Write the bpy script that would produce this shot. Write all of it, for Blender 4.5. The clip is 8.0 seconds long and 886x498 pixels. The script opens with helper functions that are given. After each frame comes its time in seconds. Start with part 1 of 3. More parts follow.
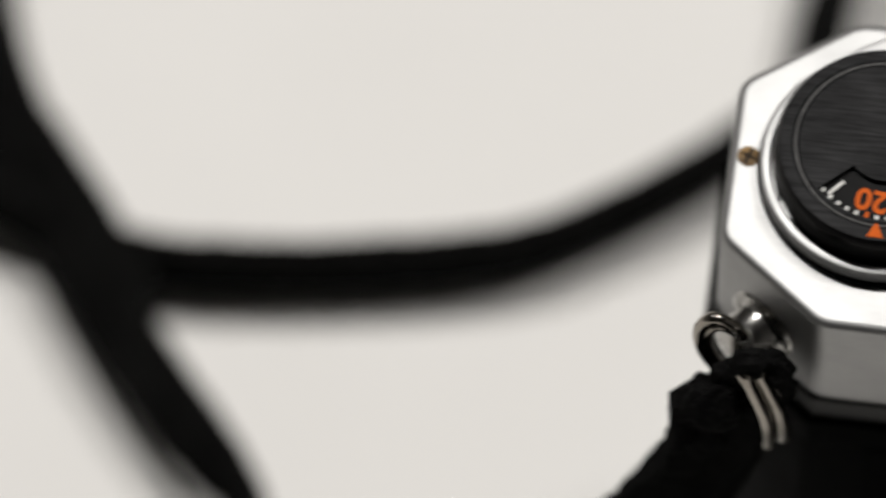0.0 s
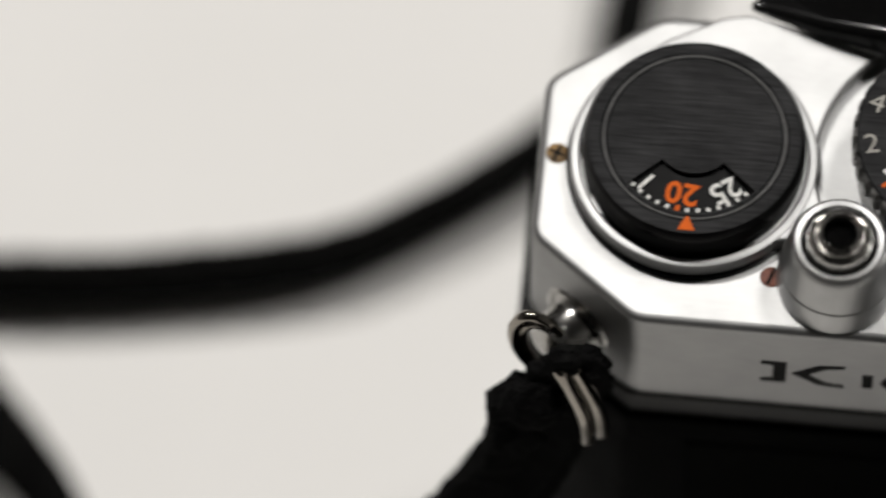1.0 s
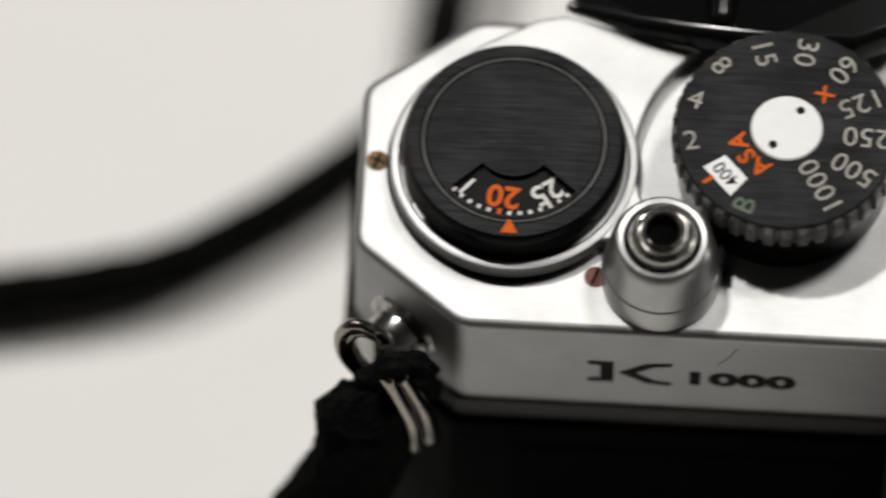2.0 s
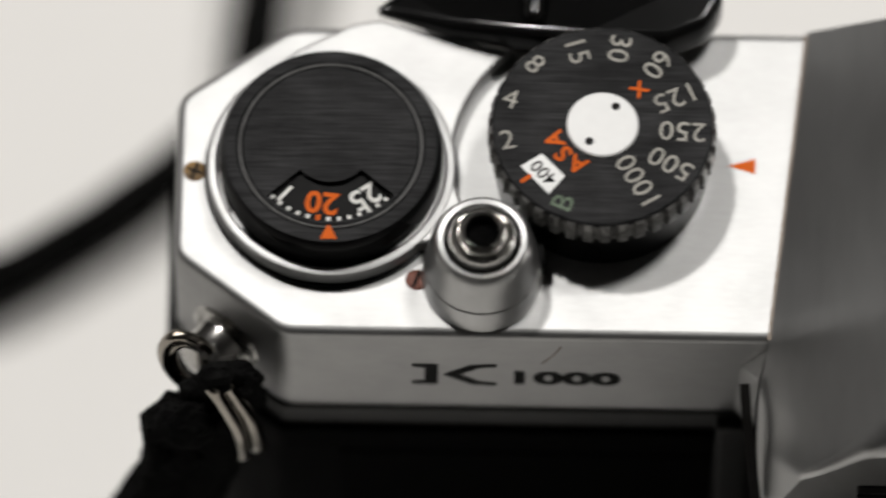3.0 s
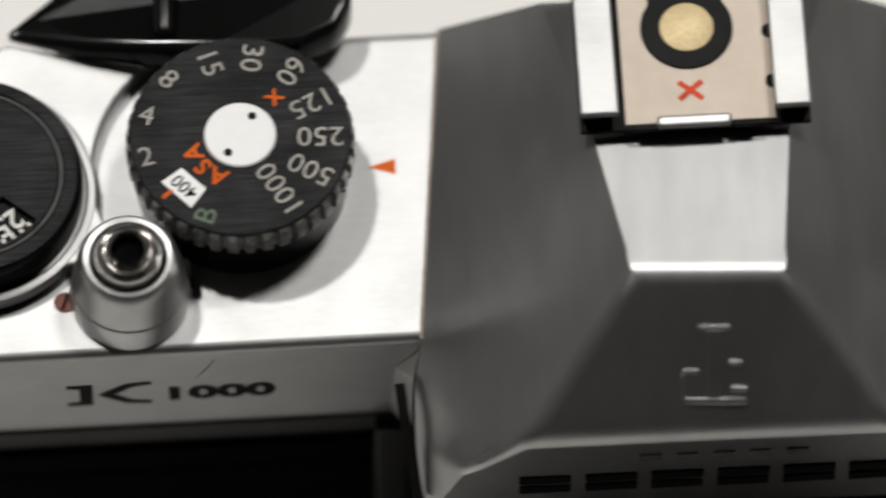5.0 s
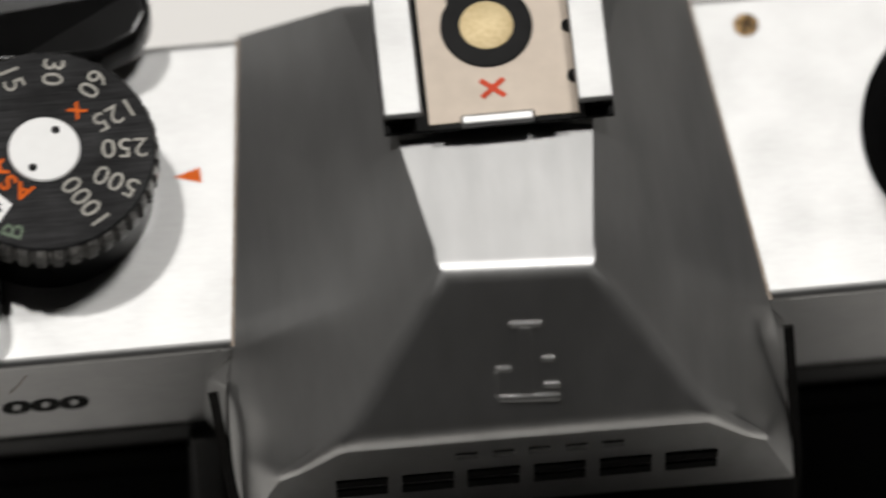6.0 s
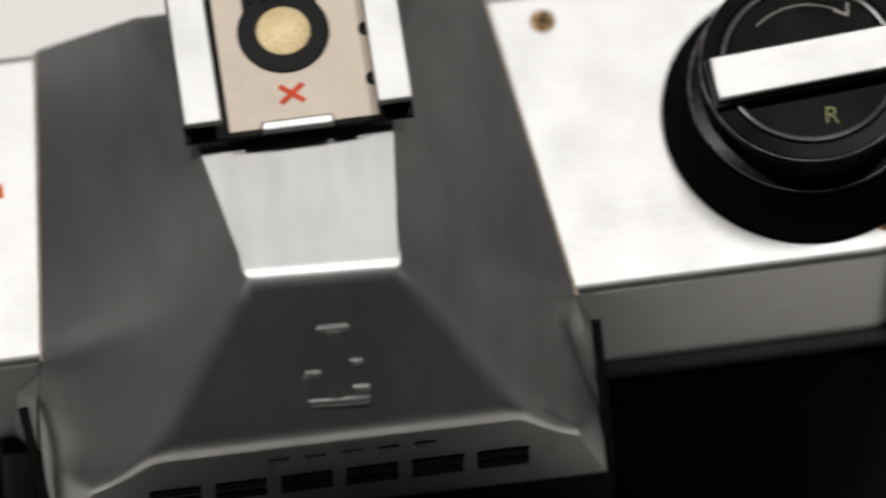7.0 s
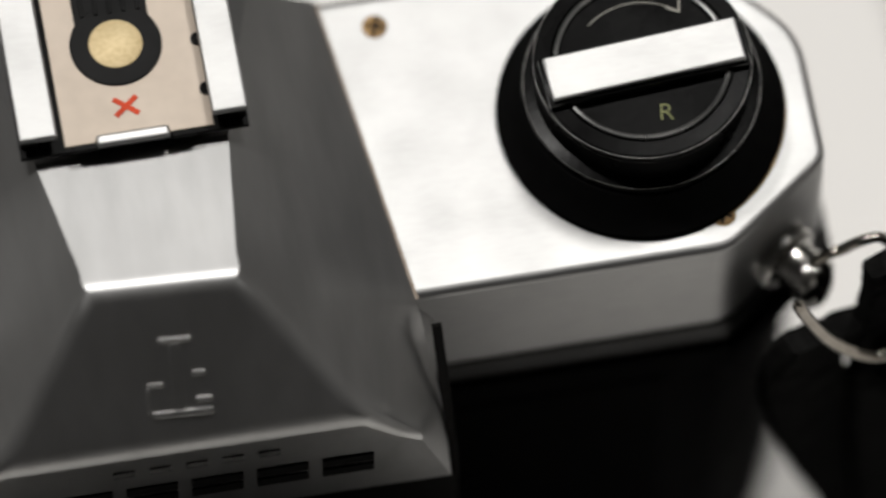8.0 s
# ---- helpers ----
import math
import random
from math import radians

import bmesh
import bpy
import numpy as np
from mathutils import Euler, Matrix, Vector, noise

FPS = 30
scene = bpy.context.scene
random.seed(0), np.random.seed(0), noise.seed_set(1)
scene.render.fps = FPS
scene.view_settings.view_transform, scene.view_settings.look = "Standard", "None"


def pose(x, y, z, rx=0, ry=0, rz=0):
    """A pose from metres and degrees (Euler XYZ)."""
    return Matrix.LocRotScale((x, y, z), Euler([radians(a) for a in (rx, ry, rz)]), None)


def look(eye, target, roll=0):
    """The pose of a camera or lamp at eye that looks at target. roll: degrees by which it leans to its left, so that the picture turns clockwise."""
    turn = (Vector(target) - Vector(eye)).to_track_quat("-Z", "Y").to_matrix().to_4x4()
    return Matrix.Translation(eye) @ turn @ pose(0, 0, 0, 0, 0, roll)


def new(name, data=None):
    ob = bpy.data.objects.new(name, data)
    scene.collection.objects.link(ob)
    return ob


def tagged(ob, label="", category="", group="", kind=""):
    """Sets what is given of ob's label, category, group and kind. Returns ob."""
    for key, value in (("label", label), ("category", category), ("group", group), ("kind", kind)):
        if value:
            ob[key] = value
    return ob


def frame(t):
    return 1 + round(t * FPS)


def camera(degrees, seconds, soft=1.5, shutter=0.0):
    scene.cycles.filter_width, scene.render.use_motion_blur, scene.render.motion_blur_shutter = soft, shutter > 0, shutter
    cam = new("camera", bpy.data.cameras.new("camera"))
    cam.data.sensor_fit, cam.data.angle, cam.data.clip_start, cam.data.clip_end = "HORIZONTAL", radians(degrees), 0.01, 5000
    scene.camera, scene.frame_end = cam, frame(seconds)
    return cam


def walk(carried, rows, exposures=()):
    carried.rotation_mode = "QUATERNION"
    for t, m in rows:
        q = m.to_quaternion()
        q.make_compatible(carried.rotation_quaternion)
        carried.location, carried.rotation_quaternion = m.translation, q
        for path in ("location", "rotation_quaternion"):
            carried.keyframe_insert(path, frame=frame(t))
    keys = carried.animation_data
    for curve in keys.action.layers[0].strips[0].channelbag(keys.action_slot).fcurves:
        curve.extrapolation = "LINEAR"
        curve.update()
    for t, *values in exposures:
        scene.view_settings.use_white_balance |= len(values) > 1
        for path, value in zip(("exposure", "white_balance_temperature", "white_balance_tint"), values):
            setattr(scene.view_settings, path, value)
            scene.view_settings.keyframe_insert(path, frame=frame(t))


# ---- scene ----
cam = camera(5.0, 8.0, soft=2.4, shutter=0.6)
# a tripod pan: seconds, yaw, pitch, roll
ROWS = [
    (0.0, 8.048, -63.604, -0.356),
    (0.5, 6.812, -63.598, -0.179),
    (1.0, 5.661, -63.586, -0.142),
    (1.5, 4.542, -63.562, -0.124),
    (3.0, 1.142, -63.515, -0.079),
    (3.5, 0.0, -63.5, -0.0),
    (4.0, -1.082, -63.481, 0.1),
    (5.5, -4.534, -63.458, -0.056),
    (6.0, -5.76, -63.448, 0.015),
    (6.5, -6.968, -63.439, 0.048),
    (7.0, -8.224, -63.426, 0.154),
    (7.5, -9.436, -63.401, 0.157),
    (8.0, -10.259, -63.389, 0.299),
]
walk(cam, [(t, pose(-0.0449, -0.3939, 0.8848, 90 + pitch, 0, yaw) @ pose(0, 0, 0, 0, 0, roll)) for t, yaw, pitch, roll in ROWS])
cam.data.dof.use_dof = True
cam.data.dof.focus_distance = 0.898
cam.data.dof.aperture_fstop = 9.5

# ---- world and light ----
world = bpy.data.worlds.new("room_air")
scene.world = world
world.use_nodes = True
world.node_tree.nodes["Background"].inputs[0].default_value = (1.0, 0.97, 0.93, 1)
world.node_tree.nodes["Background"].inputs[1].default_value = 0.012
scene.view_settings.exposure = 0.0


def lamp(name, at, target, size, watts, colour):
    data = bpy.data.lights.new(name, "AREA")
    data.shape, data.size, data.energy, data.color = "DISK", size, watts, colour
    ob = new(name, data)
    ob.matrix_world = look(at, target)
    return tagged(ob, "warm white ceiling lamp over the table", "lamp")


lamp("ceiling_lamp", (-0.36, 0.42, 1.35), (0, 0, 0.08), 0.08, 11.0, (1.0, 0.974, 0.942))
lamp("ceiling_lamp", (0.38, 0.42, 1.35), (0, 0, 0.08), 0.22, 8.9, (1.0, 0.974, 0.942))


# ---- materials ----
def mat(name, colour, rough, metal=0.0, other=None, scale=400.0, stretch=(1, 1, 1), amount=0.5, bump=0.0, bump_scale=None,
        rough_var=0.08, coat=0.0, random_value=0.0, specular=0.5):
    """A surface with colour and gloss that vary at two scales, and fine relief."""
    m = bpy.data.materials.new(name)
    m.use_nodes = True
    nt = m.node_tree
    n, l = nt.nodes, nt.links
    b = n["Principled BSDF"]
    b.inputs["Metallic"].default_value = metal
    b.inputs["Coat Weight"].default_value = coat
    b.inputs["Coat Roughness"].default_value = 0.08
    b.inputs["Specular IOR Level"].default_value = specular
    co = n.new("ShaderNodeTexCoord")
    mp = n.new("ShaderNodeMapping")
    mp.inputs["Scale"].default_value = stretch
    l.new(co.outputs["Object"], mp.inputs["Vector"])
    fine = n.new("ShaderNodeTexNoise")
    fine.inputs["Scale"].default_value, fine.inputs["Detail"].default_value = scale, 6
    l.new(mp.outputs[0], fine.inputs["Vector"])
    broad = n.new("ShaderNodeTexNoise")
    broad.inputs["Scale"].default_value, broad.inputs["Detail"].default_value = scale * 0.13, 4
    l.new(co.outputs["Object"], broad.inputs["Vector"])
    both = n.new("ShaderNodeMath")
    both.operation = "MULTIPLY"
    l.new(fine.outputs[0], both.inputs[0])
    l.new(broad.outputs[0], both.inputs[1])
    ramp = n.new("ShaderNodeMapRange")
    ramp.inputs[1].default_value, ramp.inputs[2].default_value = 0.12, 0.42
    ramp.inputs[3].default_value, ramp.inputs[4].default_value = 0.0, amount
    l.new(both.outputs[0], ramp.inputs[0])
    mix = n.new("ShaderNodeMix")
    mix.data_type = "RGBA"
    mix.inputs[6].default_value = (*colour, 1)
    mix.inputs[7].default_value = (*(other or [c * 0.8 for c in colour]), 1)
    l.new(ramp.outputs[0], mix.inputs[0])
    l.new(mix.outputs[2], b.inputs["Base Color"])
    rr = n.new("ShaderNodeMapRange")
    rr.inputs[1].default_value, rr.inputs[2].default_value = 0.3, 0.7
    rr.inputs[3].default_value, rr.inputs[4].default_value = max(rough - rough_var, 0.02), min(rough + rough_var, 1)
    l.new(broad.outputs[0], rr.inputs[0])
    l.new(rr.outputs[0], b.inputs["Roughness"])
    if bump:
        rel = n.new("ShaderNodeTexNoise")
        rel.inputs["Scale"].default_value, rel.inputs["Detail"].default_value = bump_scale or scale * 2, 5
        l.new(mp.outputs[0], rel.inputs["Vector"])
        bp = n.new("ShaderNodeBump")
        bp.inputs["Strength"].default_value, bp.inputs["Distance"].default_value = bump, 0.0002
        l.new(rel.outputs[0], bp.inputs["Height"])
        l.new(bp.outputs[0], b.inputs["Normal"])
    return m


SATIN = mat("satin_chrome", (0.38, 0.38, 0.377), 0.465, 1.0, (0.33, 0.33, 0.327), 1400, (0.5, 1.7, 1), 0.6, 0.05, 1900, rough_var=0.03)
HOUSING = mat("satin_chrome_housing", (0.54, 0.54, 0.536), 0.375, 1.0, (0.40, 0.40, 0.397), 260, (1.6, 0.35, 1), 0.8, 0.06, 1500, rough_var=0.05)
CHROME = mat("polished_chrome", (0.62, 0.61, 0.59), 0.13, 1.0, (0.45, 0.43, 0.40), 600, amount=0.5, rough_var=0.06)
WIRE = mat("dull_steel_wire", (0.36, 0.33, 0.29), 0.16, 1.0, (0.22, 0.20, 0.17), 800, amount=0.7, rough_var=0.06)
STUD = mat("dull_chrome", (0.50, 0.49, 0.47), 0.24, 1.0, (0.30, 0.29, 0.27), 900, amount=0.8, rough_var=0.1, bump=0.05)
RING = mat("turned_aluminium", (0.84, 0.84, 0.83), 0.25, 1.0, (0.74, 0.74, 0.73), 900, (1, 1, 6), 0.5, 0.05, 2000)
BLACK = mat("black_anodised_aluminium", (0.007, 0.007, 0.0073), 0.5, 0.0, (0.036, 0.036, 0.037), 1500, (0.16, 2.6, 1), 1.0, 0.45, 1900, specular=0.07)
KNURL = mat("worn_black_edge_and_highlight", (0.012, 0.012, 0.012), 0.35, 0.3, (0.45, 0.44, 0.42), 1700, amount=0.7, bump=0.2)
GLOSS = mat("glossy_black_plastic", (0.003, 0.003, 0.003), 0.18, 0.0, (0.006, 0.006, 0.006), 300, amount=0.6, rough_var=0.04, specular=0.3)
DARK = mat("black_lacquer", (0.004, 0.004, 0.004), 0.3, 0.0, (0.009, 0.009, 0.009), 500, amount=0.7, bump=0.05, specular=0.09)
LEATHER = mat("black_leatherette", (0.0006, 0.0006, 0.0006), 0.7, 0.0, (0.004, 0.004, 0.004), 1200, (0.35, 1, 2.2), amount=0.8, bump=0.7, bump_scale=1500, specular=0.012)
GREY = mat("dark_grey_lacquer_and_shade", (0.014, 0.014, 0.0135), 0.45, 0.0, (0.024, 0.024, 0.023), 600, amount=0.7, bump=0.1, specular=0.2)
KNOB = mat("smooth_black_plastic", (0.002, 0.002, 0.002), 0.28, 0.0, (0.006, 0.006, 0.006), 900, amount=0.7, bump=0.08, specular=0.045)
MATT = mat("matt_black_plastic", (0.003, 0.003, 0.003), 0.85, 0.0, (0.006, 0.006, 0.006), 800, amount=0.7, bump=0.1, specular=0.015)
WEB = mat("black_woven_webbing", (0.003, 0.003, 0.003), 0.95, 0.0, (0.011, 0.011, 0.0105), 1500, (1, 1, 3), 0.9, 0.9, 1800, specular=0.03)
WHITE_PAINT = mat("white_engraving_paint", (0.80, 0.79, 0.76), 0.6, 0.0, (0.40, 0.39, 0.36), 2500, amount=0.7)
PALE_PAINT = mat("yellowed_white_paint", (0.36, 0.345, 0.30), 0.6, 0.0, (0.22, 0.21, 0.19), 2500, amount=0.8)
ORANGE = mat("orange_engraving_paint", (0.66, 0.12, 0.012), 0.6, 0.0, (0.48, 0.085, 0.01), 2500, amount=0.7, specular=0.08)
RED = mat("red_engraving_paint", (0.64, 0.075, 0.03), 0.55, 0.0, (0.36, 0.045, 0.025), 2500, amount=0.8, specular=0.08)
GREEN = mat("dull_green_paint", (0.10, 0.15, 0.09), 0.6, 0.0, (0.06, 0.09, 0.05), 2500, amount=0.7)
OLIVE = mat("olive_yellow_paint", (0.16, 0.17, 0.04), 0.6, 0.0, (0.09, 0.10, 0.03), 2500, amount=0.7)
CAP = mat("white_lacquered_disc", (0.80, 0.80, 0.79), 0.38, 0.0, (0.72, 0.72, 0.71), 900, amount=0.6)
BEIGE = mat("bare_nickel_plate", (0.60, 0.505, 0.41), 0.5, 0.0, (0.50, 0.42, 0.34), 700, amount=0.7, bump=0.05)
GOLD = mat("brass_contact", (0.66, 0.53, 0.30), 0.5, 0.2, (0.50, 0.38, 0.19), 2200, amount=0.9, bump=0.25)
RUST = mat("tarnished_brass_screw", (0.30, 0.17, 0.05), 0.5, 0.3, (0.04, 0.025, 0.012), 2600, amount=1.0, bump=0.4)
RUST_RED = mat("rusty_screw", (0.16, 0.06, 0.04), 0.5, 0.5, (0.05, 0.02, 0.02), 2600, amount=1.0, bump=0.4)
SEAM = mat("brown_dirt", (0.20, 0.15, 0.11), 0.8, 0.0, (0.34, 0.30, 0.26), 1800, amount=1.0)
WORN_INK = mat("worn_grey_engraving", (0.15, 0.148, 0.145), 0.5, 0.4, (0.05, 0.05, 0.048), 1200, amount=0.8)
INK = mat("black_engraving_paint", (0.006, 0.0055, 0.005), 0.6, 0.0, (0.012, 0.012, 0.012), 2000, amount=0.6, specular=0.06)
TABLE = mat("white_laminate", (0.80, 0.785, 0.76), 0.55, 0.0, (0.74, 0.725, 0.70), 18, amount=0.8, bump=0.06, bump_scale=300)
# pale and dark tones for unseen walls, set to shape the chrome's reflections
REFLECT_PALE = mat("pale_reflected_surface", (0.46, 0.455, 0.445), 0.9, 0.0, (0.40, 0.395, 0.385), 6, amount=0.6, bump=0.1, bump_scale=80)
REFLECT_DARK = mat("dark_reflected_surface", (0.06, 0.058, 0.056), 0.95, 0.0, (0.04, 0.039, 0.037), 6, amount=0.6, bump=0.1, bump_scale=80)
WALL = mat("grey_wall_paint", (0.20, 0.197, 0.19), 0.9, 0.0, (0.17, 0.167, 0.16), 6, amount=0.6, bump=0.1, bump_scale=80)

# ---- building helpers: millimetres, z = 0 at the top plate, 78 mm above the table ----
UP = 78.0


def thing(name, at, label, category, group=""):
    ob = new(name)
    ob.empty_display_size = 0.01
    ob.location = [c * 0.001 for c in (at[0], at[1], at[2] + UP)]
    return tagged(ob, label, category, group)


def part(name, bm, material, parent, label="", smooth=30, kind="", flat=0.03):
    """Links a bmesh as one mesh under a thing or a part."""
    root = parent
    while root.parent:
        root = root.parent
    bm.transform(Matrix.Translation((0, 0, UP)))
    bm.transform(Matrix.Scale(0.001, 4))
    bm.transform(Matrix.Translation(-Vector(root.location)))
    bmesh.ops.recalc_face_normals(bm, faces=bm.faces)
    whole = sum(f.calc_area() for f in bm.faces)
    for f in bm.faces:
        f.smooth = f.calc_area() < flat * whole
    for e in bm.edges:
        if len(e.link_faces) == 2 and e.calc_face_angle(0) > radians(smooth):
            e.smooth = False
    me = bpy.data.meshes.new(name)
    bm.to_mesh(me)
    bm.free()
    me.materials.append(material)
    ob = new(name, me)
    ob.parent = parent
    return tagged(ob, label, kind=kind)


def lathe(profile, cx, cy, seg=96, teeth=None):
    """A body turned round an upright axis; profile: (radius, z) from below to above. teeth: count and depth of cut notches."""
    bm = bmesh.new()
    rings = []
    for r, z in profile:
        if r < 1e-6:
            rings.append([bm.verts.new((cx, cy, z))])
            continue
        ring = []
        for i in range(seg):
            a = 2 * math.pi * i / seg
            q = r
            if teeth and r > teeth[2]:
                q = r - (teeth[1] if (i * teeth[0] / seg) % 1.0 > 0.55 else 0)
            ring.append(bm.verts.new((cx + q * math.cos(a), cy + q * math.sin(a), z)))
        rings.append(ring)
    for a, b in zip(rings, rings[1:]):
        for i in range(seg):
            j = (i + 1) % seg
            if len(a) == 1 and len(b) > 1:
                bm.faces.new((a[0], b[j], b[i]))
            elif len(b) == 1 and len(a) > 1:
                bm.faces.new((a[i], a[j], b[0]))
            elif len(a) > 1:
                bm.faces.new((a[i], a[j], b[j], b[i]))
    for ring, first in ((rings[0], True), (rings[-1], False)):
        if len(ring) > 1:
            bm.faces.new(ring[::-1] if first else ring)
    return bm


def slab(points, z0, z1, bevel=0.0, seg=3, top_only=False):
    """An upright prism over a flat outline, its edges rounded."""
    bm = bmesh.new()
    low = [bm.verts.new((x, y, z0)) for x, y in points]
    high = [bm.verts.new((x, y, z1)) for x, y in points]
    n = len(points)
    bm.faces.new(low[::-1])
    top = bm.faces.new(high)
    for i in range(n):
        bm.faces.new((low[i], low[(i + 1) % n], high[(i + 1) % n], high[i]))
    bm.normal_update()
    if bevel:
        edges = list(top.edges) if top_only else [e for e in bm.edges if e.calc_face_angle(0) > 0.3]
        bmesh.ops.bevel(bm, geom=edges, offset=bevel, segments=seg, profile=0.5, affect="EDGES", clamp_overlap=True)
    return bm


def block(centre, size, bevel=0.1, turn=None, seg=2):
    bm = bmesh.new()
    bmesh.ops.create_cube(bm, size=1.0)
    bm.transform(Matrix.Diagonal((*size, 1)))
    if bevel:
        bmesh.ops.bevel(bm, geom=bm.edges[:], offset=bevel, segments=seg, profile=0.5, affect="EDGES", clamp_overlap=True)
    m = Matrix.Translation(centre)
    bm.transform(m @ turn if turn else m)
    return bm


def hoop(radius, wire, m, seg=64, sides=10, a0=0.0, a1=360.0, rise=0.0):
    """A ring of round wire in the xy plane of m; rise: how far its ends lie apart along z."""
    bm = bmesh.new()
    closed = a1 - a0 >= 359.9 and not rise
    rings = []
    for i in range(seg if closed else seg + 1):
        k = i / seg
        a = radians(a0 + (a1 - a0) * k)
        c = Vector((radius * math.cos(a), radius * math.sin(a), rise * (k - 0.5)))
        out = Vector((math.cos(a), math.sin(a), 0))
        rings.append([bm.verts.new(c + wire * (math.cos(b) * out + math.sin(b) * Vector((0, 0, 1)))) for b in [2 * math.pi * s / sides for s in range(sides)]])
    for i in range(len(rings) if closed else len(rings) - 1):
        a, b = rings[i], rings[(i + 1) % len(rings)]
        for s in range(sides):
            bm.faces.new((a[s], b[s], b[(s + 1) % sides], a[(s + 1) % sides]))
    if not closed:
        bm.faces.new(rings[0][::-1])
        bm.faces.new(rings[-1])
    bm.transform(m)
    return bm


def spline(points, steps=10):
    """Points of a smooth line through the given ones."""
    p = [Vector(q) for q in points]
    p = [2 * p[0] - p[1], *p, 2 * p[-1] - p[-2]]
    out = []
    for i in range(1, len(p) - 2):
        for s in range(steps):
            t = s / steps
            out.append(0.5 * (2 * p[i] + (p[i + 1] - p[i - 1]) * t + (2 * p[i - 1] - 5 * p[i] + 4 * p[i + 1] - p[i + 2]) * t * t
                              + (3 * p[i] - p[i - 1] - 3 * p[i + 1] + p[i + 2]) * t ** 3))
    return [*out, p[-2]]


def ribbon(points, wides, half_wide, half_thick, rough=0.0, steps=10):
    """A strap along a smooth line; wides: the way in which its width lies, point by point."""
    line, ways = spline(points, steps), spline(wides, steps)
    bm = bmesh.new()
    rings = []
    for i, c in enumerate(line):
        ahead = (line[min(i + 1, len(line) - 1)] - line[max(i - 1, 0)]).normalized()
        w = ways[i]
        w = (w - ahead * w.dot(ahead)).normalized()
        n = ahead.cross(w)
        ring = []
        for u, v in ((-1, -0.7), (-0.9, -1), (-0.45, -1.08), (0, -1), (0.45, -1.08), (0.9, -1), (1, -0.7), (1, 0.7), (0.9, 1), (0.45, 1.08), (0, 1), (-0.45, 1.08), (-0.9, 1), (-1, 0.7)):
            q = c + w * u * half_wide + n * v * half_thick
            if rough:
                q += Vector((noise.noise(q * 1.1), noise.noise(q * 1.1 + Vector((7, 3, 1))), noise.noise(q * 1.1 + Vector((2, 9, 4))))) * rough
            ring.append(bm.verts.new(q))
        rings.append(ring)
    n = len(rings[0])
    for a, b in zip(rings, rings[1:]):
        for s in range(n):
            bm.faces.new((a[s], b[s], b[(s + 1) % n], a[(s + 1) % n]))
    bm.faces.new(rings[0][::-1])
    bm.faces.new(rings[-1])
    return bm


def tube(points, radius, steps=12, sides=12):
    """Round wire along a smooth line, its ends rounded off."""
    line = spline(points, steps)
    bm = bmesh.new()
    rings = []
    for i, c in enumerate(line):
        ahead = (line[min(i + 1, len(line) - 1)] - line[max(i - 1, 0)]).normalized()
        w = ahead.cross(Vector((0.3, 1, 0.2))).normalized()
        n = ahead.cross(w)
        r = radius * min(1.0, 0.35 + 0.25 * min(i, len(line) - 1 - i))
        rings.append([bm.verts.new(c + (w * math.cos(a) + n * math.sin(a)) * r) for a in [2 * math.pi * q / sides for q in range(sides)]])
    for a, b in zip(rings, rings[1:]):
        for q in range(sides):
            bm.faces.new((a[q], b[q], b[(q + 1) % sides], a[(q + 1) % sides]))
    bm.faces.new(rings[0][::-1])
    bm.faces.new(rings[-1])
    return bm


def lettering(text, size, m, align="CENTER", depth=0.02, squeeze=1.0, weight=0.0):
    """Words in the built-in font as a thin solid, in millimetres, laid by m."""
    cu = bpy.data.curves.new("lettering", "FONT")
    cu.body, cu.size, cu.extrude, cu.align_x, cu.align_y, cu.resolution_u, cu.offset = text, size, depth, align, "CENTER", 3, weight
    ob = bpy.data.objects.new("lettering", cu)
    scene.collection.objects.link(ob)
    dg = bpy.context.evaluated_depsgraph_get()
    me = bpy.data.meshes.new_from_object(ob.evaluated_get(dg))
    bpy.data.objects.remove(ob)
    bm = bmesh.new()
    bm.from_mesh(me)
    bpy.data.meshes.remove(me)
    bmesh.ops.remove_doubles(bm, verts=bm.verts[:], dist=1e-4)
    bm.transform(m @ Matrix.Diagonal((squeeze, 1, 1, 1)))
    return bm


def polar(cx, cy, r, deg, z, turn):
    """The pose of a mark on a dial at an angle and radius, turned by degrees."""
    a = radians(deg)
    return pose(cx + r * math.cos(a), cy + r * math.sin(a), z, 0, 0, turn)


# ---- the room and the table ----
def flat_box(name, lo, hi, material, label, category):
    bm = bmesh.new()
    bmesh.ops.create_cube(bm, size=1.0)
    bm.transform(Matrix.Translation([(a + b) / 2 for a, b in zip(lo, hi)]) @ Matrix.Diagonal((*[b - a for a, b in zip(lo, hi)], 1)))
    if name == "table_top":
        bmesh.ops.bevel(bm, geom=bm.edges[:], offset=0.004, segments=3, profile=0.5, affect="EDGES")
    me = bpy.data.meshes.new(name)
    bm.to_mesh(me)
    bm.free()
    me.materials.append(material)
    return tagged(new(name, me), label, category, kind="structure")


flat_box("table_top", (-0.8, -0.55, -0.03), (0.8, 0.65, 0.0), TABLE, "white laminate table top under the film camera", "table")
flat_box("floor", (-1.8, -1.8, -0.80), (1.8, 1.8, -0.75), WALL, "plain grey floor of the room", "floor")
flat_box("ceiling", (-1.8, -1.8, 1.65), (1.8, 1.8, 1.70), WALL, "plain grey ceiling of the room", "ceiling")
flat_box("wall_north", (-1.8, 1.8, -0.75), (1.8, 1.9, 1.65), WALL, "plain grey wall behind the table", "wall")
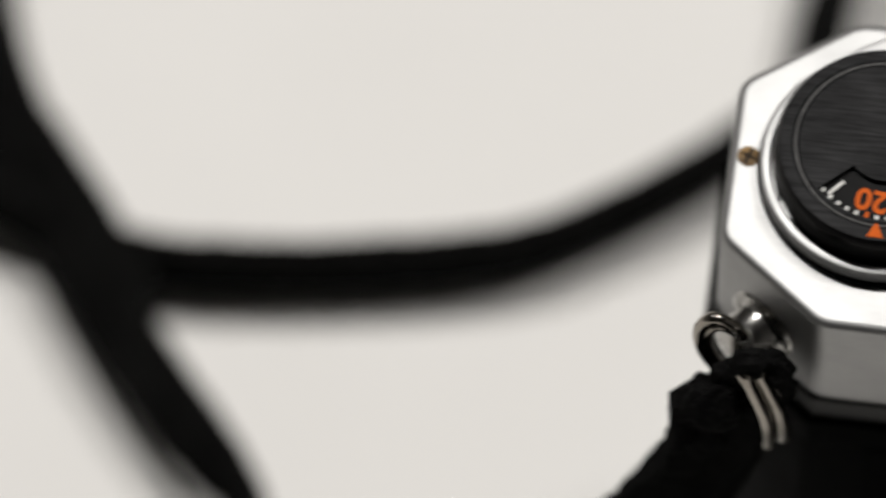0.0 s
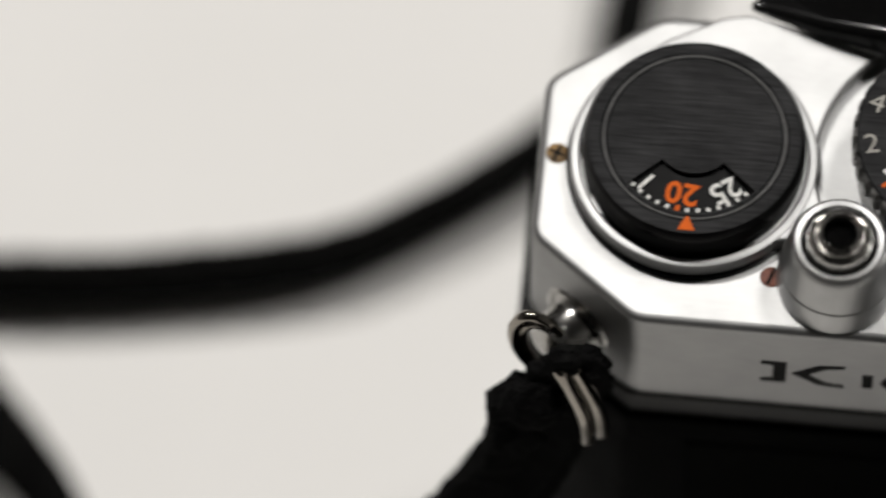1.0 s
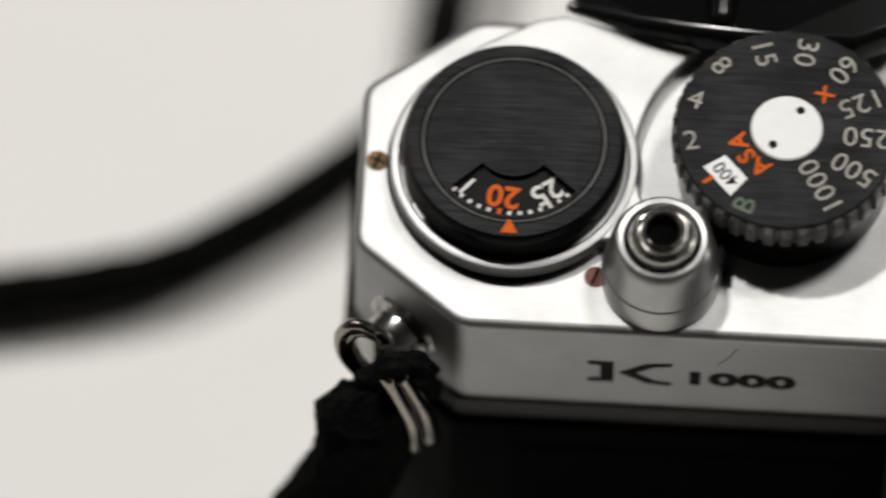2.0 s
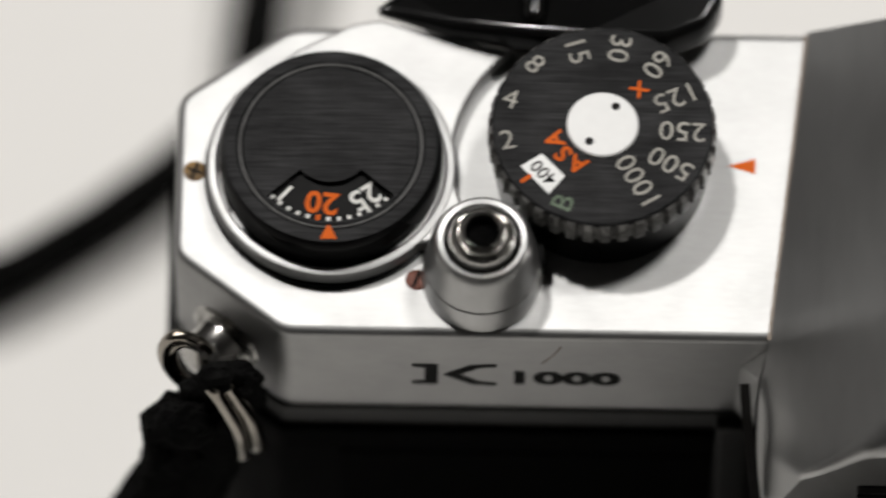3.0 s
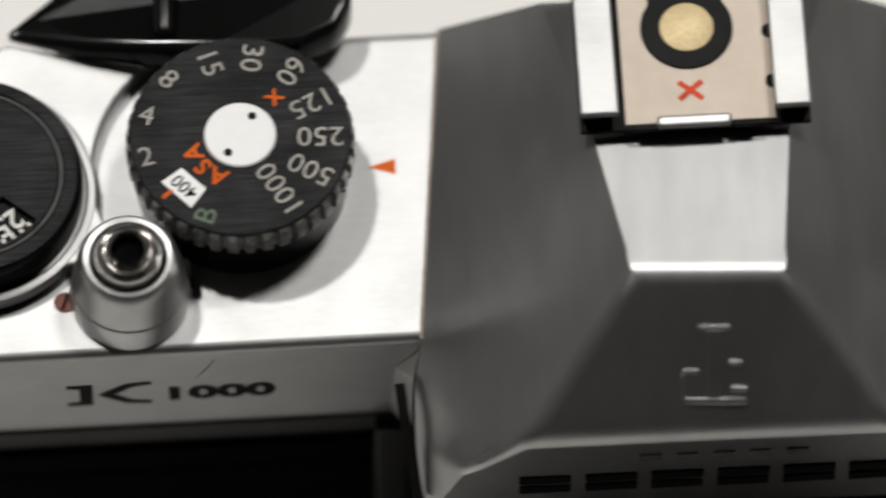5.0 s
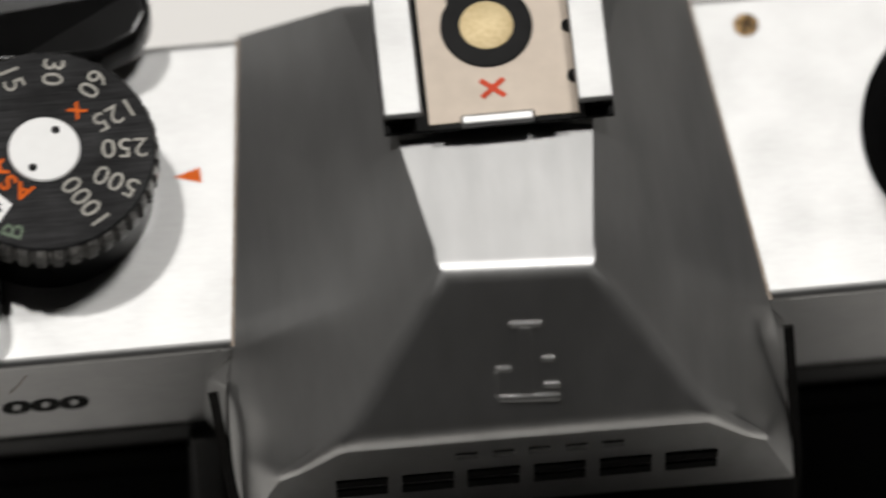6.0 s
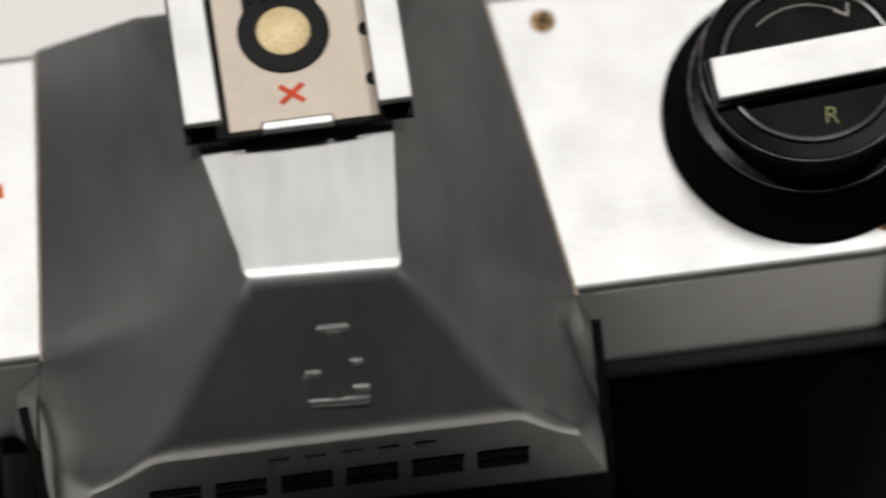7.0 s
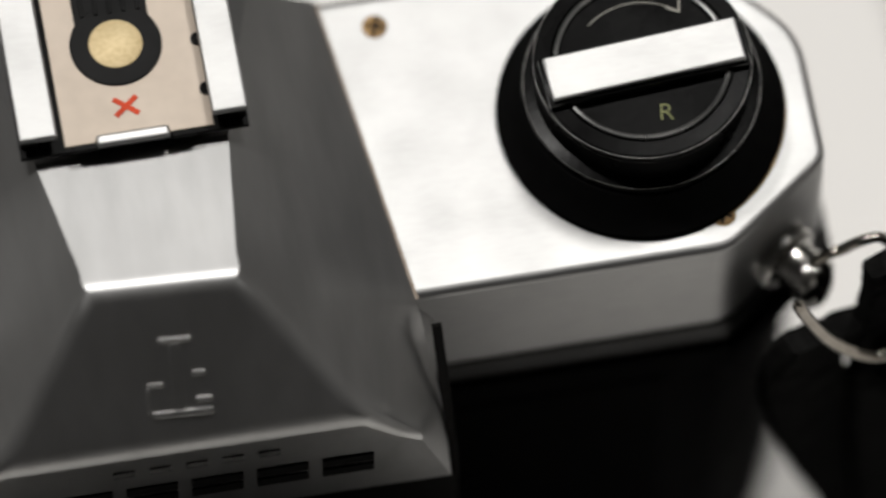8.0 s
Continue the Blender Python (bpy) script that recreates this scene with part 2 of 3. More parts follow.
# unseen walls: dark south dims the housing front, pale sides brighten its flanks
flat_box("wall_south", (-1.8, -1.9, -0.75), (1.8, -1.8, 1.65), REFLECT_DARK, "unseen dark wall added to darken reflections in the housing front", "wall")
flat_box("wall_west", (-1.9, -1.9, -0.75), (-1.8, 1.9, 1.65), REFLECT_PALE, "unseen pale wall added to brighten reflections in the housing flanks", "wall")
flat_box("wall_east", (1.8, -1.9, -0.75), (1.9, 1.9, 1.65), REFLECT_PALE, "unseen pale wall added to brighten reflections in the housing flanks", "wall")

# ---- the film camera ----
slr = thing("film_camera", (0, 14, -78), "old silver and black film camera standing upright on white table", "film camera")

L, R = -76.9, 62.5
CORNERS = [(-67.0, -0.5), (52.4, -0.5), (R, 7.0), (R, 20.2), (53.2, 30.2), (-67.0, 30.2), (L, 22.9), (L, 7.1)]


def rounded(points, radii, steps=5):
    """The outline with each corner turned into a small arc."""
    out = []
    for i, r in enumerate(radii):
        a, b, c = Vector(points[i - 1]), Vector(points[i]), Vector(points[(i + 1) % len(points)])
        p, q = b + (a - b).normalized() * r, b + (c - b).normalized() * r
        for k in range(steps + 1):
            t = k / steps
            out.append(tuple(p * (1 - t) ** 2 + b * 2 * t * (1 - t) + q * t * t))
    return out


PLATE = rounded(CORNERS, (1.2, 1.6, 1.4, 3.2, 1.5, 1.5, 1.4, 1.4))


def grown(points, d):
    """The outline moved outwards by d."""
    out = []
    n = len(points)
    for i in range(n):
        a, b, c = Vector(points[i - 1]), Vector(points[i]), Vector(points[(i + 1) % n])
        n1 = Vector((b - a).yx).normalized()
        n1 = Vector((n1.x, -n1.y))
        n2 = Vector((c - b).yx).normalized()
        n2 = Vector((n2.x, -n2.y))
        k = d / (1 + n1.dot(n2))
        out.append(tuple(b + (n1 + n2) * k))
    return out


def build_body():
    cover = part("top_cover", slab(PLATE, -14.4, 0.0, 0.8, 4, True), SATIN, slr, "satin chrome top cover with chamfered corners, lightly worn", 40)
    part("leatherette_body", slab(grown(CORNERS, 1.0), -22.0, -17.7, 0.4, 3), LEATHER, slr, "black leatherette covered body")
    low = [(-62.0, -1.65), (46.5, -1.65), (52.5, 1.5), (58.5, 8.0), (62.5, 16.5), (62.8, 22.0), (52.0, 31.3), (-65.6, 31.3), (-77.2, 22.5), (-76.9, 16.5), (-73.0, 8.0), (-68.0, 1.5)]
    part("lower_body", slab(low, -72.0, -21.8, 0.5, 3), LEATHER, slr, "black leatherette lower body with rounded ends")
    part("body_edge_trim", slab(grown(CORNERS, 0.35), -17.8, -14.42, 0.3, 2), GREY, slr, "dark grey lacquered rim below the cover")
    part("bottom_plate", slab(low, -78.0, -71.8, 0.6, 3), SATIN, slr, "satin chrome base plate")
    # front panel of the lens mount, below the finder housing
    part("mount_panel", slab([(-22.0, -9.6), (24.0, -9.6), (25.0, -1.2), (-23.0, -1.2)], -62.0, -26.0, 0.8, 3), SATIN, slr, "satin chrome lens mount panel")
    # edge of the satin panel; shade beside the housing put in as dark grey
    for x0, x1 in ((-28.2, -25.2),):
        part("mount_edge", slab([(x0, -2.2), (x1, -2.2), (x1, 0), (x0, 0)], -62.0, -14.9, 0.3, 2), GREY, slr, "satin panel edge strip, its shade put in as dark grey")
    part("mount_gap", slab([(-24.6, -9.0), (26.2, -9.0), (26.2, 0.5), (-24.6, 0.5)], -60.0, -14.2, 0.2, 1), INK, slr, "black gap below the finder housing")
    # small fillets where the front band runs into the finder housing
    for side, pts in ((-1, ((23.8, -0.45, -1.4), (26.4, -0.42, -5.5), (26.8, -0.42, -14.3), (25.0, -2.6, -14.3), (24.7, -2.4, -4.6), (23.4, 0.2, -14.3))),
                      (1, ((23.8, -0.55, -1.4), (25.6, -0.42, -5.0), (26.2, -0.42, -14.3), (25.2, -2.6, -14.3), (24.6, -2.4, -4.6), (23.4, 0.2, -14.3)))):
        bm = bmesh.new()
        for p in pts:
            bm.verts.new((side * p[0], p[1], p[2]))
        bmesh.ops.convex_hull(bm, input=bm.verts[:])
        bmesh.ops.bevel(bm, geom=bm.edges[:], offset=0.25, segments=3, profile=0.5, affect="EDGES", clamp_overlap=True)
        part("band_fillet", bm, SATIN, cover, "satin chrome fillet", 60)
    return cover


cover = build_body()


def build_housing():
    left = {"a": (-20.65, 30.3, 0.01), "h": (-22.25, 15.0, 0.01), "b": (-23.9, -0.6, 0.01), "w": (-24.6, -3.4, -4.1), "q": (-24.7, -7.7, -8.5), "c": (-24.0, -12.2, -12.1), "m": (-20.3, -12.2, -2.3), "d": (-15.3, -11.7, 1.4),
            "e": (-5.25, -0.55, 11.2), "f": (-7.8, 13.5, 9.7), "g": (-11.4, 30.2, 4.2)}
    right = {"a": (20.0, 30.3, 0.01), "h": (21.95, 15.0, 0.01), "b": (23.9, -0.8, 0.01), "w": (24.5, -3.4, -4.1), "q": (25.1, -7.8, -8.5), "c": (25.0, -12.5, -12.1), "m": (21.8, -12.5, -2.3), "d": (17.4, -12.0, 1.4),
             "e": (7.9, -1.3, 11.2), "f": (9.5, 13.5, 9.7), "g": (13.8, 30.2, 4.2)}
    bm = bmesh.new()
    k, rows = 6, 8
    chains = []
    for s in (left, right):
        top = [Vector(s[p]).lerp(Vector(s[q]), t / k) for p, q in zip("gfedm", "fedmc") for t in range(k)] + [Vector(s["c"])]
        low = [Vector(s[p]).lerp(Vector(s[q]), t / k) for p, q in zip("ah", "hb") for t in range(k)] + spline([s[p] for p in "bwqc"], k)
        assert len(low) == len(top)
        grid = [[bm.verts.new(a.lerp(b, r / rows)) for r in range(rows + 1)] for a, b in zip(top, low)]
        rest = [[v.co.copy() for v in c] for c in grid]
        # the flank is one soft sheet: its inner points are relaxed
        for _ in range(60):
            co = [[v.co.copy() for v in c] for c in grid]
            for i in range(1, 3 * k + 2):
                for r in range(1, rows - 1):
                    even = (co[i - 1][r] + co[i + 1][r] + co[i][r - 1] + co[i][r + 1]) / 4
                    grid[i][r].co = rest[i][r].lerp(even, 1 - (r / rows) ** 2)
        for c0, c1 in zip(grid, grid[1:]):
            for r in range(rows):
                bm.faces.new((c0[r], c1[r], c1[r + 1], c0[r + 1]))
        chains.append(([c[0] for c in grid], [c[-1] for c in grid]))
    (lt, lb), (rt, rb) = chains
    for a, b in ((0, k), (k, 2 * k), (2 * k, 3 * k), (3 * k, 5 * k)):
        bm.faces.new(lt[a:b + 1] + rt[a:b + 1][::-1])
    for i in range(len(lb) - 1):
        bm.faces.new((lb[i], lb[i + 1], rb[i + 1], rb[i]))
    bm.faces.new((lt[0], lb[0], rb[0], rt[0]))
    bmesh.ops.remove_doubles(bm, verts=bm.verts[:], dist=1e-4)
    bmesh.ops.dissolve_degenerate(bm, dist=1e-4, edges=bm.edges[:])
    bmesh.ops.recalc_face_normals(bm, faces=bm.faces)
    bm.normal_update()
    edges = [e for e in bm.edges if len(e.link_faces) == 2 and e.calc_face_angle(0) > radians(14) and max(len(f.verts) for f in e.link_faces) > 4
             and min(v.co.z for v in e.verts) > -2.4 and max(v.co.y for v in e.verts) < 0.2]
    bmesh.ops.bevel(bm, geom=edges, offset=1.25, segments=6, profile=0.5, affect="EDGES", clamp_overlap=False)
    house = part("finder_housing", bm, HOUSING, slr, "satin chrome pentaprism housing with rounded edges, faint scratches", 24, flat=0.09)
    # the flanks run softly round into the front corners
    for e in house.data.edges:
        a, b = (house.data.vertices[i].co for i in e.vertices)
        if max(a.z, b.z) < (UP + 8.0) * 0.001 and min(abs(a.x), abs(b.x)) > 0.0165 and max(a.y, b.y) < 0.004:
            e.use_edge_sharp = False
    for p in house.data.polygons:
        if (p.normal.z > 0.97 and p.area > 3e-5) or p.normal.z < -0.1:
            p.use_smooth = False

    # raised emblem of plain bars on the sloping front
    e0, e1, d0, d1 = (Vector(v) for v in (left["e"], right["e"], left["d"], right["d"]))
    u = (e1 - e0).normalized()
    top, foot = (e0 + e1) / 2, (d0 + d1) / 2
    v = (top - foot).normalized()
    n = u.cross(v).normalized()
    v = n.cross(u)
    m = Matrix((u, v, n)).transposed().to_4x4()
    mid = (top + foot) / 2 - v * 1.1
    for x, y, w, h in ((0, 3.4, 2.9, 0.5), (0, 0.1, 1.1, 6.2), (-2.0, -0.6, 1.5, 0.5), (1.9, 0.2, 1.2, 0.5), (0.2, -3.3, 5.4, 0.6), (2.2, -2.2, 1.5, 0.5), (-2.7, -2.0, 0.35, 2.4)):
        part("emblem_bar", block(mid + u * (x + 0.3) + v * y + n * 0.02, (w, h, 0.55), 0.13, m), HOUSING, house)
    for line in (((-26.0, -3.2, -3.4), (-25.5, -7.0, -6.2), (-24.8, -11.0, -10.6)), ((25.3, -3.0, -0.9), (25.4, -7.0, -6.2), (25.4, -11.5, -13.7))):
        part("housing_gap", ribbon(line, [(1, 0, 0)] * 3, 0.45, 0.35, 0, 4), INK, house, "black gap beside the housing")
    # the name in plain bars: a heavy line and a fine one
    for i in range(6):
        x = -13.6 + i * 5.86
        for dz, h in ((0.9, 1.3), (-0.95, 1.3)):
            part("name_bar", block((x, -12.2 - 0.05 * i, -6.4 + dz), (4.6, 0.5, h), 0.05), INK, house)
    for i in range(5):
        part("small_name_bar", block((-4.3 + i * 3.25, -12.1 - 0.03 * i, -2.1), (1.9, 0.5, 0.9), 0.05), WORN_INK, house)
    return house


build_housing()


def build_lens():
    # the lens barrel below the finder, its axis level
    bm = lathe([(25.0, 0.0), (29.5, 0.2), (30.0, 1.0), (30.0, 8.0), (29.2, 8.4), (29.2, 10.0), (31.0, 10.6), (31.2, 22.0), (30.4, 22.6), (30.4, 30.0), (29.0, 30.6), (26.0, 30.4), (24.5, 27.0), (0, 26.0)], 0, 0, 96)
    bm.transform(pose(1.2, -9.9, -48.0, 90, 0, 0))
    part("lens_barrel", bm, DARK, slr, "black lens barrel on the front")


build_lens()


shoe_part = part


def build_shoe():
    lift = pose(0, -0.2, 0.45)

    def part(name, bm, *rest):
        bm.transform(lift)
        return shoe_part(name, bm, *rest)

    shoe = part("hot_shoe", slab([(-9.0, 13.5), (11.4, 13.5), (11.4, 32.0), (-9.0, 32.0)], 10.4, 10.9, 0.1, 2), DARK, slr, "flash shoe with chrome rails and black underside")
    part("shoe_riser", slab([(-5.0, 15.5), (8.0, 15.5), (8.0, 30.0), (-5.0, 30.0)], 2.0, 10.5, 0.2, 1), GREY, shoe)
    part("shoe_plate", slab([(-5.0, 13.9), (8.3, 13.9), (8.3, 31.5), (-5.0, 31.5)], 10.85, 11.2, 0.08, 2), BEIGE, shoe, "beige bare metal plate")
    for x0, x1, wall in ((-9.0, -5.6, -8.2), (8.2, 11.4, 10.6)):
        part("rail", slab([(x0, 14.1), (x1, 14.1), (x1, 32.0), (x0, 32.0)], 12.4, 13.2, 0.22, 3), SATIN, shoe, "bright chrome rail")
        part("rail_wall", slab([(wall - 0.7, 14.5), (wall + 0.7, 14.5), (wall + 0.7, 32.0), (wall - 0.7, 32.0)], 10.8, 12.5, 0.08, 1), DARK, shoe)
    ins = part("insulator", lathe([(0.0, 11.1), (4.1, 11.1), (4.1, 11.32), (4.0, 11.38), (0, 11.38)], 1.0, 23.2, 64), DARK, shoe, "black plastic insulator ring")
    part("insulator_tab", slab([(-2.3, 25.5), (4.3, 25.5), (4.3, 31.6), (-2.3, 31.6)], 11.1, 11.36, 0.06, 1), DARK, shoe)
    for i in range(5):
        part("tab_rib", block((-1.5 + i * 1.25, 28.6, 11.42), (0.35, 4.6, 0.2), 0.06), DARK, shoe)
    part("contact", lathe([(0, 11.3), (2.4, 11.3), (2.4, 11.44), (2.25, 11.52), (0, 11.5)], 1.0, 23.2, 48), GOLD, shoe, "brass centre contact, slightly pitted")
    m = pose(0.95, 17.0, 11.24)
    for a in (40, -40):
        part("sync_mark", block((0, 0, 0), (2.7, 0.5, 0.06), 0.02, m @ pose(0, 0, 0.0004 * a, 0, 0, a)), RED, shoe, "red cross mark")
    part("front_clip", block((1.05, 13.75, 11.6), (6.6, 1.1, 0.8), 0.3, seg=3), HOUSING, shoe, "rounded chrome spring clip")
    for x in (-3.2, 5.6):
        part("clip_spring", block((x, 13.5, 11.15), (2.2, 0.6, 0.5), 0.1), DARK, shoe)
    for y in (17.5, 22.5):
        part("shoe_screw", lathe([(0, 11.1), (0.6, 11.1), (0.6, 11.5), (0, 11.5)], 8.2, y, 20), DARK, shoe)


build_shoe()


def build_counter():
    cx, cy, z = -63.0, 15.2, 5.8
    part("counter_seat", lathe([(11.35, 0.0), (11.35, 0.5), (11.0, 0.6), (10.2, 0.6)], cx, cy), DARK, slr)
    base = part("counter_ring", lathe([(10.6, 0.5), (11.1, 0.6), (11.15, 1.75), (11.0, 2.1), (10.75, 2.2), (10.35, 2.2), (10.15, 2.0), (10.1, 1.0)], cx, cy, 128), SATIN, slr, "bright turned aluminium ring")
    knob = part("counter_knob", lathe([(9.6, 0.8), (9.9, 1.2), (9.95, 4.7), (9.7, 5.3), (9.45, 5.65), (9.0, 5.72), (9.0, 4.9)], cx, cy, 128), DARK, slr, "black knob side")
    # top face with a cut window
    bm = bmesh.new()
    radii = [0.0, 3.6, 7.5, 7.7, 7.9, 8.25, 8.45, 9.05, 9.5]
    heights = [z, z, z, z, z - 0.16, z - 0.16, z, z, z - 0.12]
    seg, lo, hi = 144, 222, 318
    grid = []
    for r, h in zip(radii, heights):
        grid.append([bm.verts.new((cx + r * math.cos(2 * math.pi * i / seg), cy + r * math.sin(2 * math.pi * i / seg), h)) for i in range(seg)] if r else [bm.verts.new((cx, cy, h))] * seg)
    for k in range(len(radii) - 1):
        for i in range(seg):
            j = (i + 1) % seg
            if k == 1 and lo <= i * 360 / seg < hi:
                continue
            vs = (grid[0][0], grid[1][i], grid[1][j]) if k == 0 else (grid[k][i], grid[k + 1][i], grid[k + 1][j], grid[k][j])
            bm.faces.new(vs)
    part("counter_face", bm, BLACK, knob, "matt black brushed face with a turned groove", 20)
    part("face_groove", hoop(8.08, 0.13, pose(cx, cy, z - 0.1), 96, 8), WORN_INK, knob)
    # walls and floor of the window
    bm = bmesh.new()
    steps = 24
    arcs = []
    for r, h in ((3.6, z), (3.6, z - 0.6), (7.5, z - 0.6), (7.5, z)):
        arcs.append([bm.verts.new((cx + r * math.cos(radians(lo + (hi - lo) * i / steps)), cy + r * math.sin(radians(lo + (hi - lo) * i / steps)), h)) for i in range(steps + 1)])
    for a, b in zip(arcs, arcs[1:]):
        for i in range(steps):
            bm.faces.new((a[i], a[i + 1], b[i + 1], b[i]))
    for i in (0, steps):
        bm.faces.new([a[i] for a in arcs])
    part("counter_window", bm, DARK, knob, "sunken window with the frame numbers")
    f = z - 0.57
    part("counter_number", lettering("20", 3.0, polar(cx, cy, 5.35, 263, f, 263 - 90), squeeze=1.0, weight=0.07), ORANGE, knob, "orange frame number")
    part("counter_number", lettering("25", 2.8, polar(cx, cy, 5.6, 303, f, 303 - 90), weight=0.05), WHITE_PAINT, knob, "white frame number")
    part("counter_number", lettering("1", 2.6, polar(cx, cy, 5.9, 229, f, 229 - 90), weight=0.03), WHITE_PAINT, knob, "white frame number")
    for i in range(13):
        a = 224 + i * 7.6
        big = abs(a - 262) < 1 or abs(a - 300) < 1
        part("counter_tick", block((0, 0, 0), (0.75 if big else 0.38, 0.34, 0.05), 0.0, polar(cx, cy, 7.02, a, f, a)), ORANGE if abs(a - 262) < 1 else WHITE_PAINT, knob)
    part("index_mark", slab([(cx - 0.75, cy - 9.25), (cx + 0.75, cy - 9.25), (cx + 0.1, cy - 7.9), (cx - 0.1, cy - 7.9)], z - 0.05, z + 0.03), ORANGE, knob, "orange index triangle")


build_counter()


def build_lever():
    arc = [(-38.9 + 13.3 * math.cos(radians(a)), 16.4 + 13.3 * math.sin(radians(a))) for a in range(127, 206, 6)]
    arm = part("advance_lever", slab([(-59.0, 29.9), (-61.5, 29.4), (-66.3, 26.7), (-72.0, 22.0), (-72.0, 9), (-63.0, 5.4), (-53.0, 8.0), *arc[::-1]], 0.15, 2.0, 0.3, 3), SATIN, slr, "satin chrome film advance lever")
    tip = [(-59.5, 30.3), (-52.6, 27.9), (-46.8, 26.6), (-40.0, 26.0), (-33.0, 26.2), (-29.6, 27.8), (-28.2, 30.2), (-28.6, 33.0), (-31.5, 36.5), (-40.0, 39.5), (-50.0, 37.0), (-57.0, 32.2)]
    grip = slab(tip, 2.0, 6.4, 0.9, 5)
    for q in grip.verts:
        q.co.z = 2.0 + (q.co.z - 2.0) * min(1.0, max(0.28, 0.28 + (q.co.x + 58.0) * 0.055))
    part("lever_grip", grip, GLOSS, arm, "glossy black plastic thumb grip", 60)
    part("grip_ridge", slab([(-46.2, 27.6), (-44.2, 27.4), (-43.8, 38.0), (-45.8, 37.6)], 5.2, 7.1, 0.96, 7), GLOSS, arm)


build_lever()


def build_dial():
    cx, cy, z = -38.95, 16.35, 8.3
    dial = part("shutter_dial", lathe([(9.5, 0.0), (9.5, 4.7), (9.6, 5.1)], cx, cy, 96), DARK, slr, "black shutter speed dial with engraved speeds")
    part("dial_knurl", lathe([(9.3, 4.9), (10.05, 5.1), (10.15, 5.4), (10.15, 7.3), (9.95, 7.9), (9.6, 8.1)], cx, cy, 240, (40, 0.42, 9.7)), KNURL, dial, "knurled edge worn to bare metal", 20)
    part("dial_face", lathe([(9.75, 7.6), (9.8, 8.15), (9.65, z), (9.3, z), (0, z)], cx, cy, 128), BLACK, dial, "matt black face")
    f = z + 0.02
    speeds = ("1000", "500", "250", "125", "60", "30", "15", "8", "4", "2", "1", "B")
    for i, s in enumerate(speeds):
        if s == "1":
            continue  # under the film speed window
        a = -58.5 + i * 27.75
        part("speed_number", lettering(s, 2.7, polar(cx, cy, 9.25, a, f, a + 180), "LEFT", squeeze=1.06, weight=-0.004), GREEN if s == "B" else PALE_PAINT, dial)
    part("sync_cross", lettering("x", 2.8, polar(cx, cy, 4.9, 51, f, 40), weight=0.03), ORANGE, dial, "orange cross mark")
    for a, s in ((199, "A"), (220, "S"), (241, "A")):
        part("film_speed_letter", lettering(s, 2.3, polar(cx, cy, 4.4, a, f, a - 90), weight=0.06), ORANGE, dial)
    win = part("film_speed_window", slab([(-1.85, -1.1), (1.85, -1.1), (1.5, 1.15), (-1.5, 1.15)], -0.03, 0.03), CAP, dial, "white film speed window")
    off = Vector((0, 0, UP)) * 0.001 - Vector(slr.location)
    place = Matrix.Translation(off) @ Matrix.Scale(0.001, 4) @ polar(cx, cy, 7.0, 223, z + 0.01, 223 + 90) @ (Matrix.Translation(off) @ Matrix.Scale(0.001, 4)).inverted()
    win.data.transform(place)
    part("film_speed_number", lettering("400", 1.75, polar(cx, cy, 7.0, 223, z + 0.06, 223 - 90), weight=0.01), INK, dial)
    part("film_speed_tick", block((0, 0, 0), (1.1, 0.35, 0.05), 0.0, polar(cx, cy, 8.6, 219, z + 0.05, 219)), ORANGE, dial)
    part("dial_cap", lathe([(3.2, z - 0.1), (3.2, z + 0.15), (3.05, z + 0.3), (0, z + 0.34)], cx, cy, 64), CAP, dial, "white centre disc with two pin holes")
    for s in (1, -1):
        part("pin_hole", lathe([(0.38, z + 0.2), (0.38, z + 0.36), (0, z + 0.36)], cx + s * 1.15, cy + s * 1.75, 20), INK, dial)
    part("index_mark", slab([(-27.7, 16.75), (-25.2, 15.95), (-25.2, 17.5)], -0.05, 0.03), ORANGE, slr, "orange index triangle beside the speed dial")


build_dial()


def build_release():
    cx, cy = -49.4, 5.2
    rel = part("release_collar", lathe([(5.35, 0.0), (5.4, 0.6), (5.3, 1.8), (5.15, 3.0), (5.05, 3.1), (5.05, 3.3), (5.1, 3.4), (4.5, 6.9), (4.2, 7.6), (3.9, 7.85), (3.5, 7.75), (3.35, 7.3), (3.3, 6.4)], cx, cy, 96), HOUSING, slr, "conical satin shutter release collar")
    part("collar_well", lathe([(3.35, 6.2), (3.35, 6.45), (0, 6.45)], cx, cy, 48), INK, rel)
    part("release_button", lathe([(2.75, 6.3), (2.95, 6.6), (3.0, 8.2), (2.75, 8.75), (2.45, 9.0), (2.2, 8.8), (2.0, 9.3), (1.75, 9.5), (1.55, 9.35), (1.5, 8.8), (1.45, 7.5)], cx, cy, 64), CHROME, rel, "polished threaded release button")
    part("button_thread", lathe([(1.4, 7.4), (1.49, 8.6), (1.3, 8.2), (0, 8.0)], cx, cy, 32), LEATHER, rel, "dark threaded hole")
    part("collar_stop", block((cx + 5.2, cy + 1.4, 1.6), (1.0, 2.6, 2.6), 0.3), DARK, rel)


build_release()


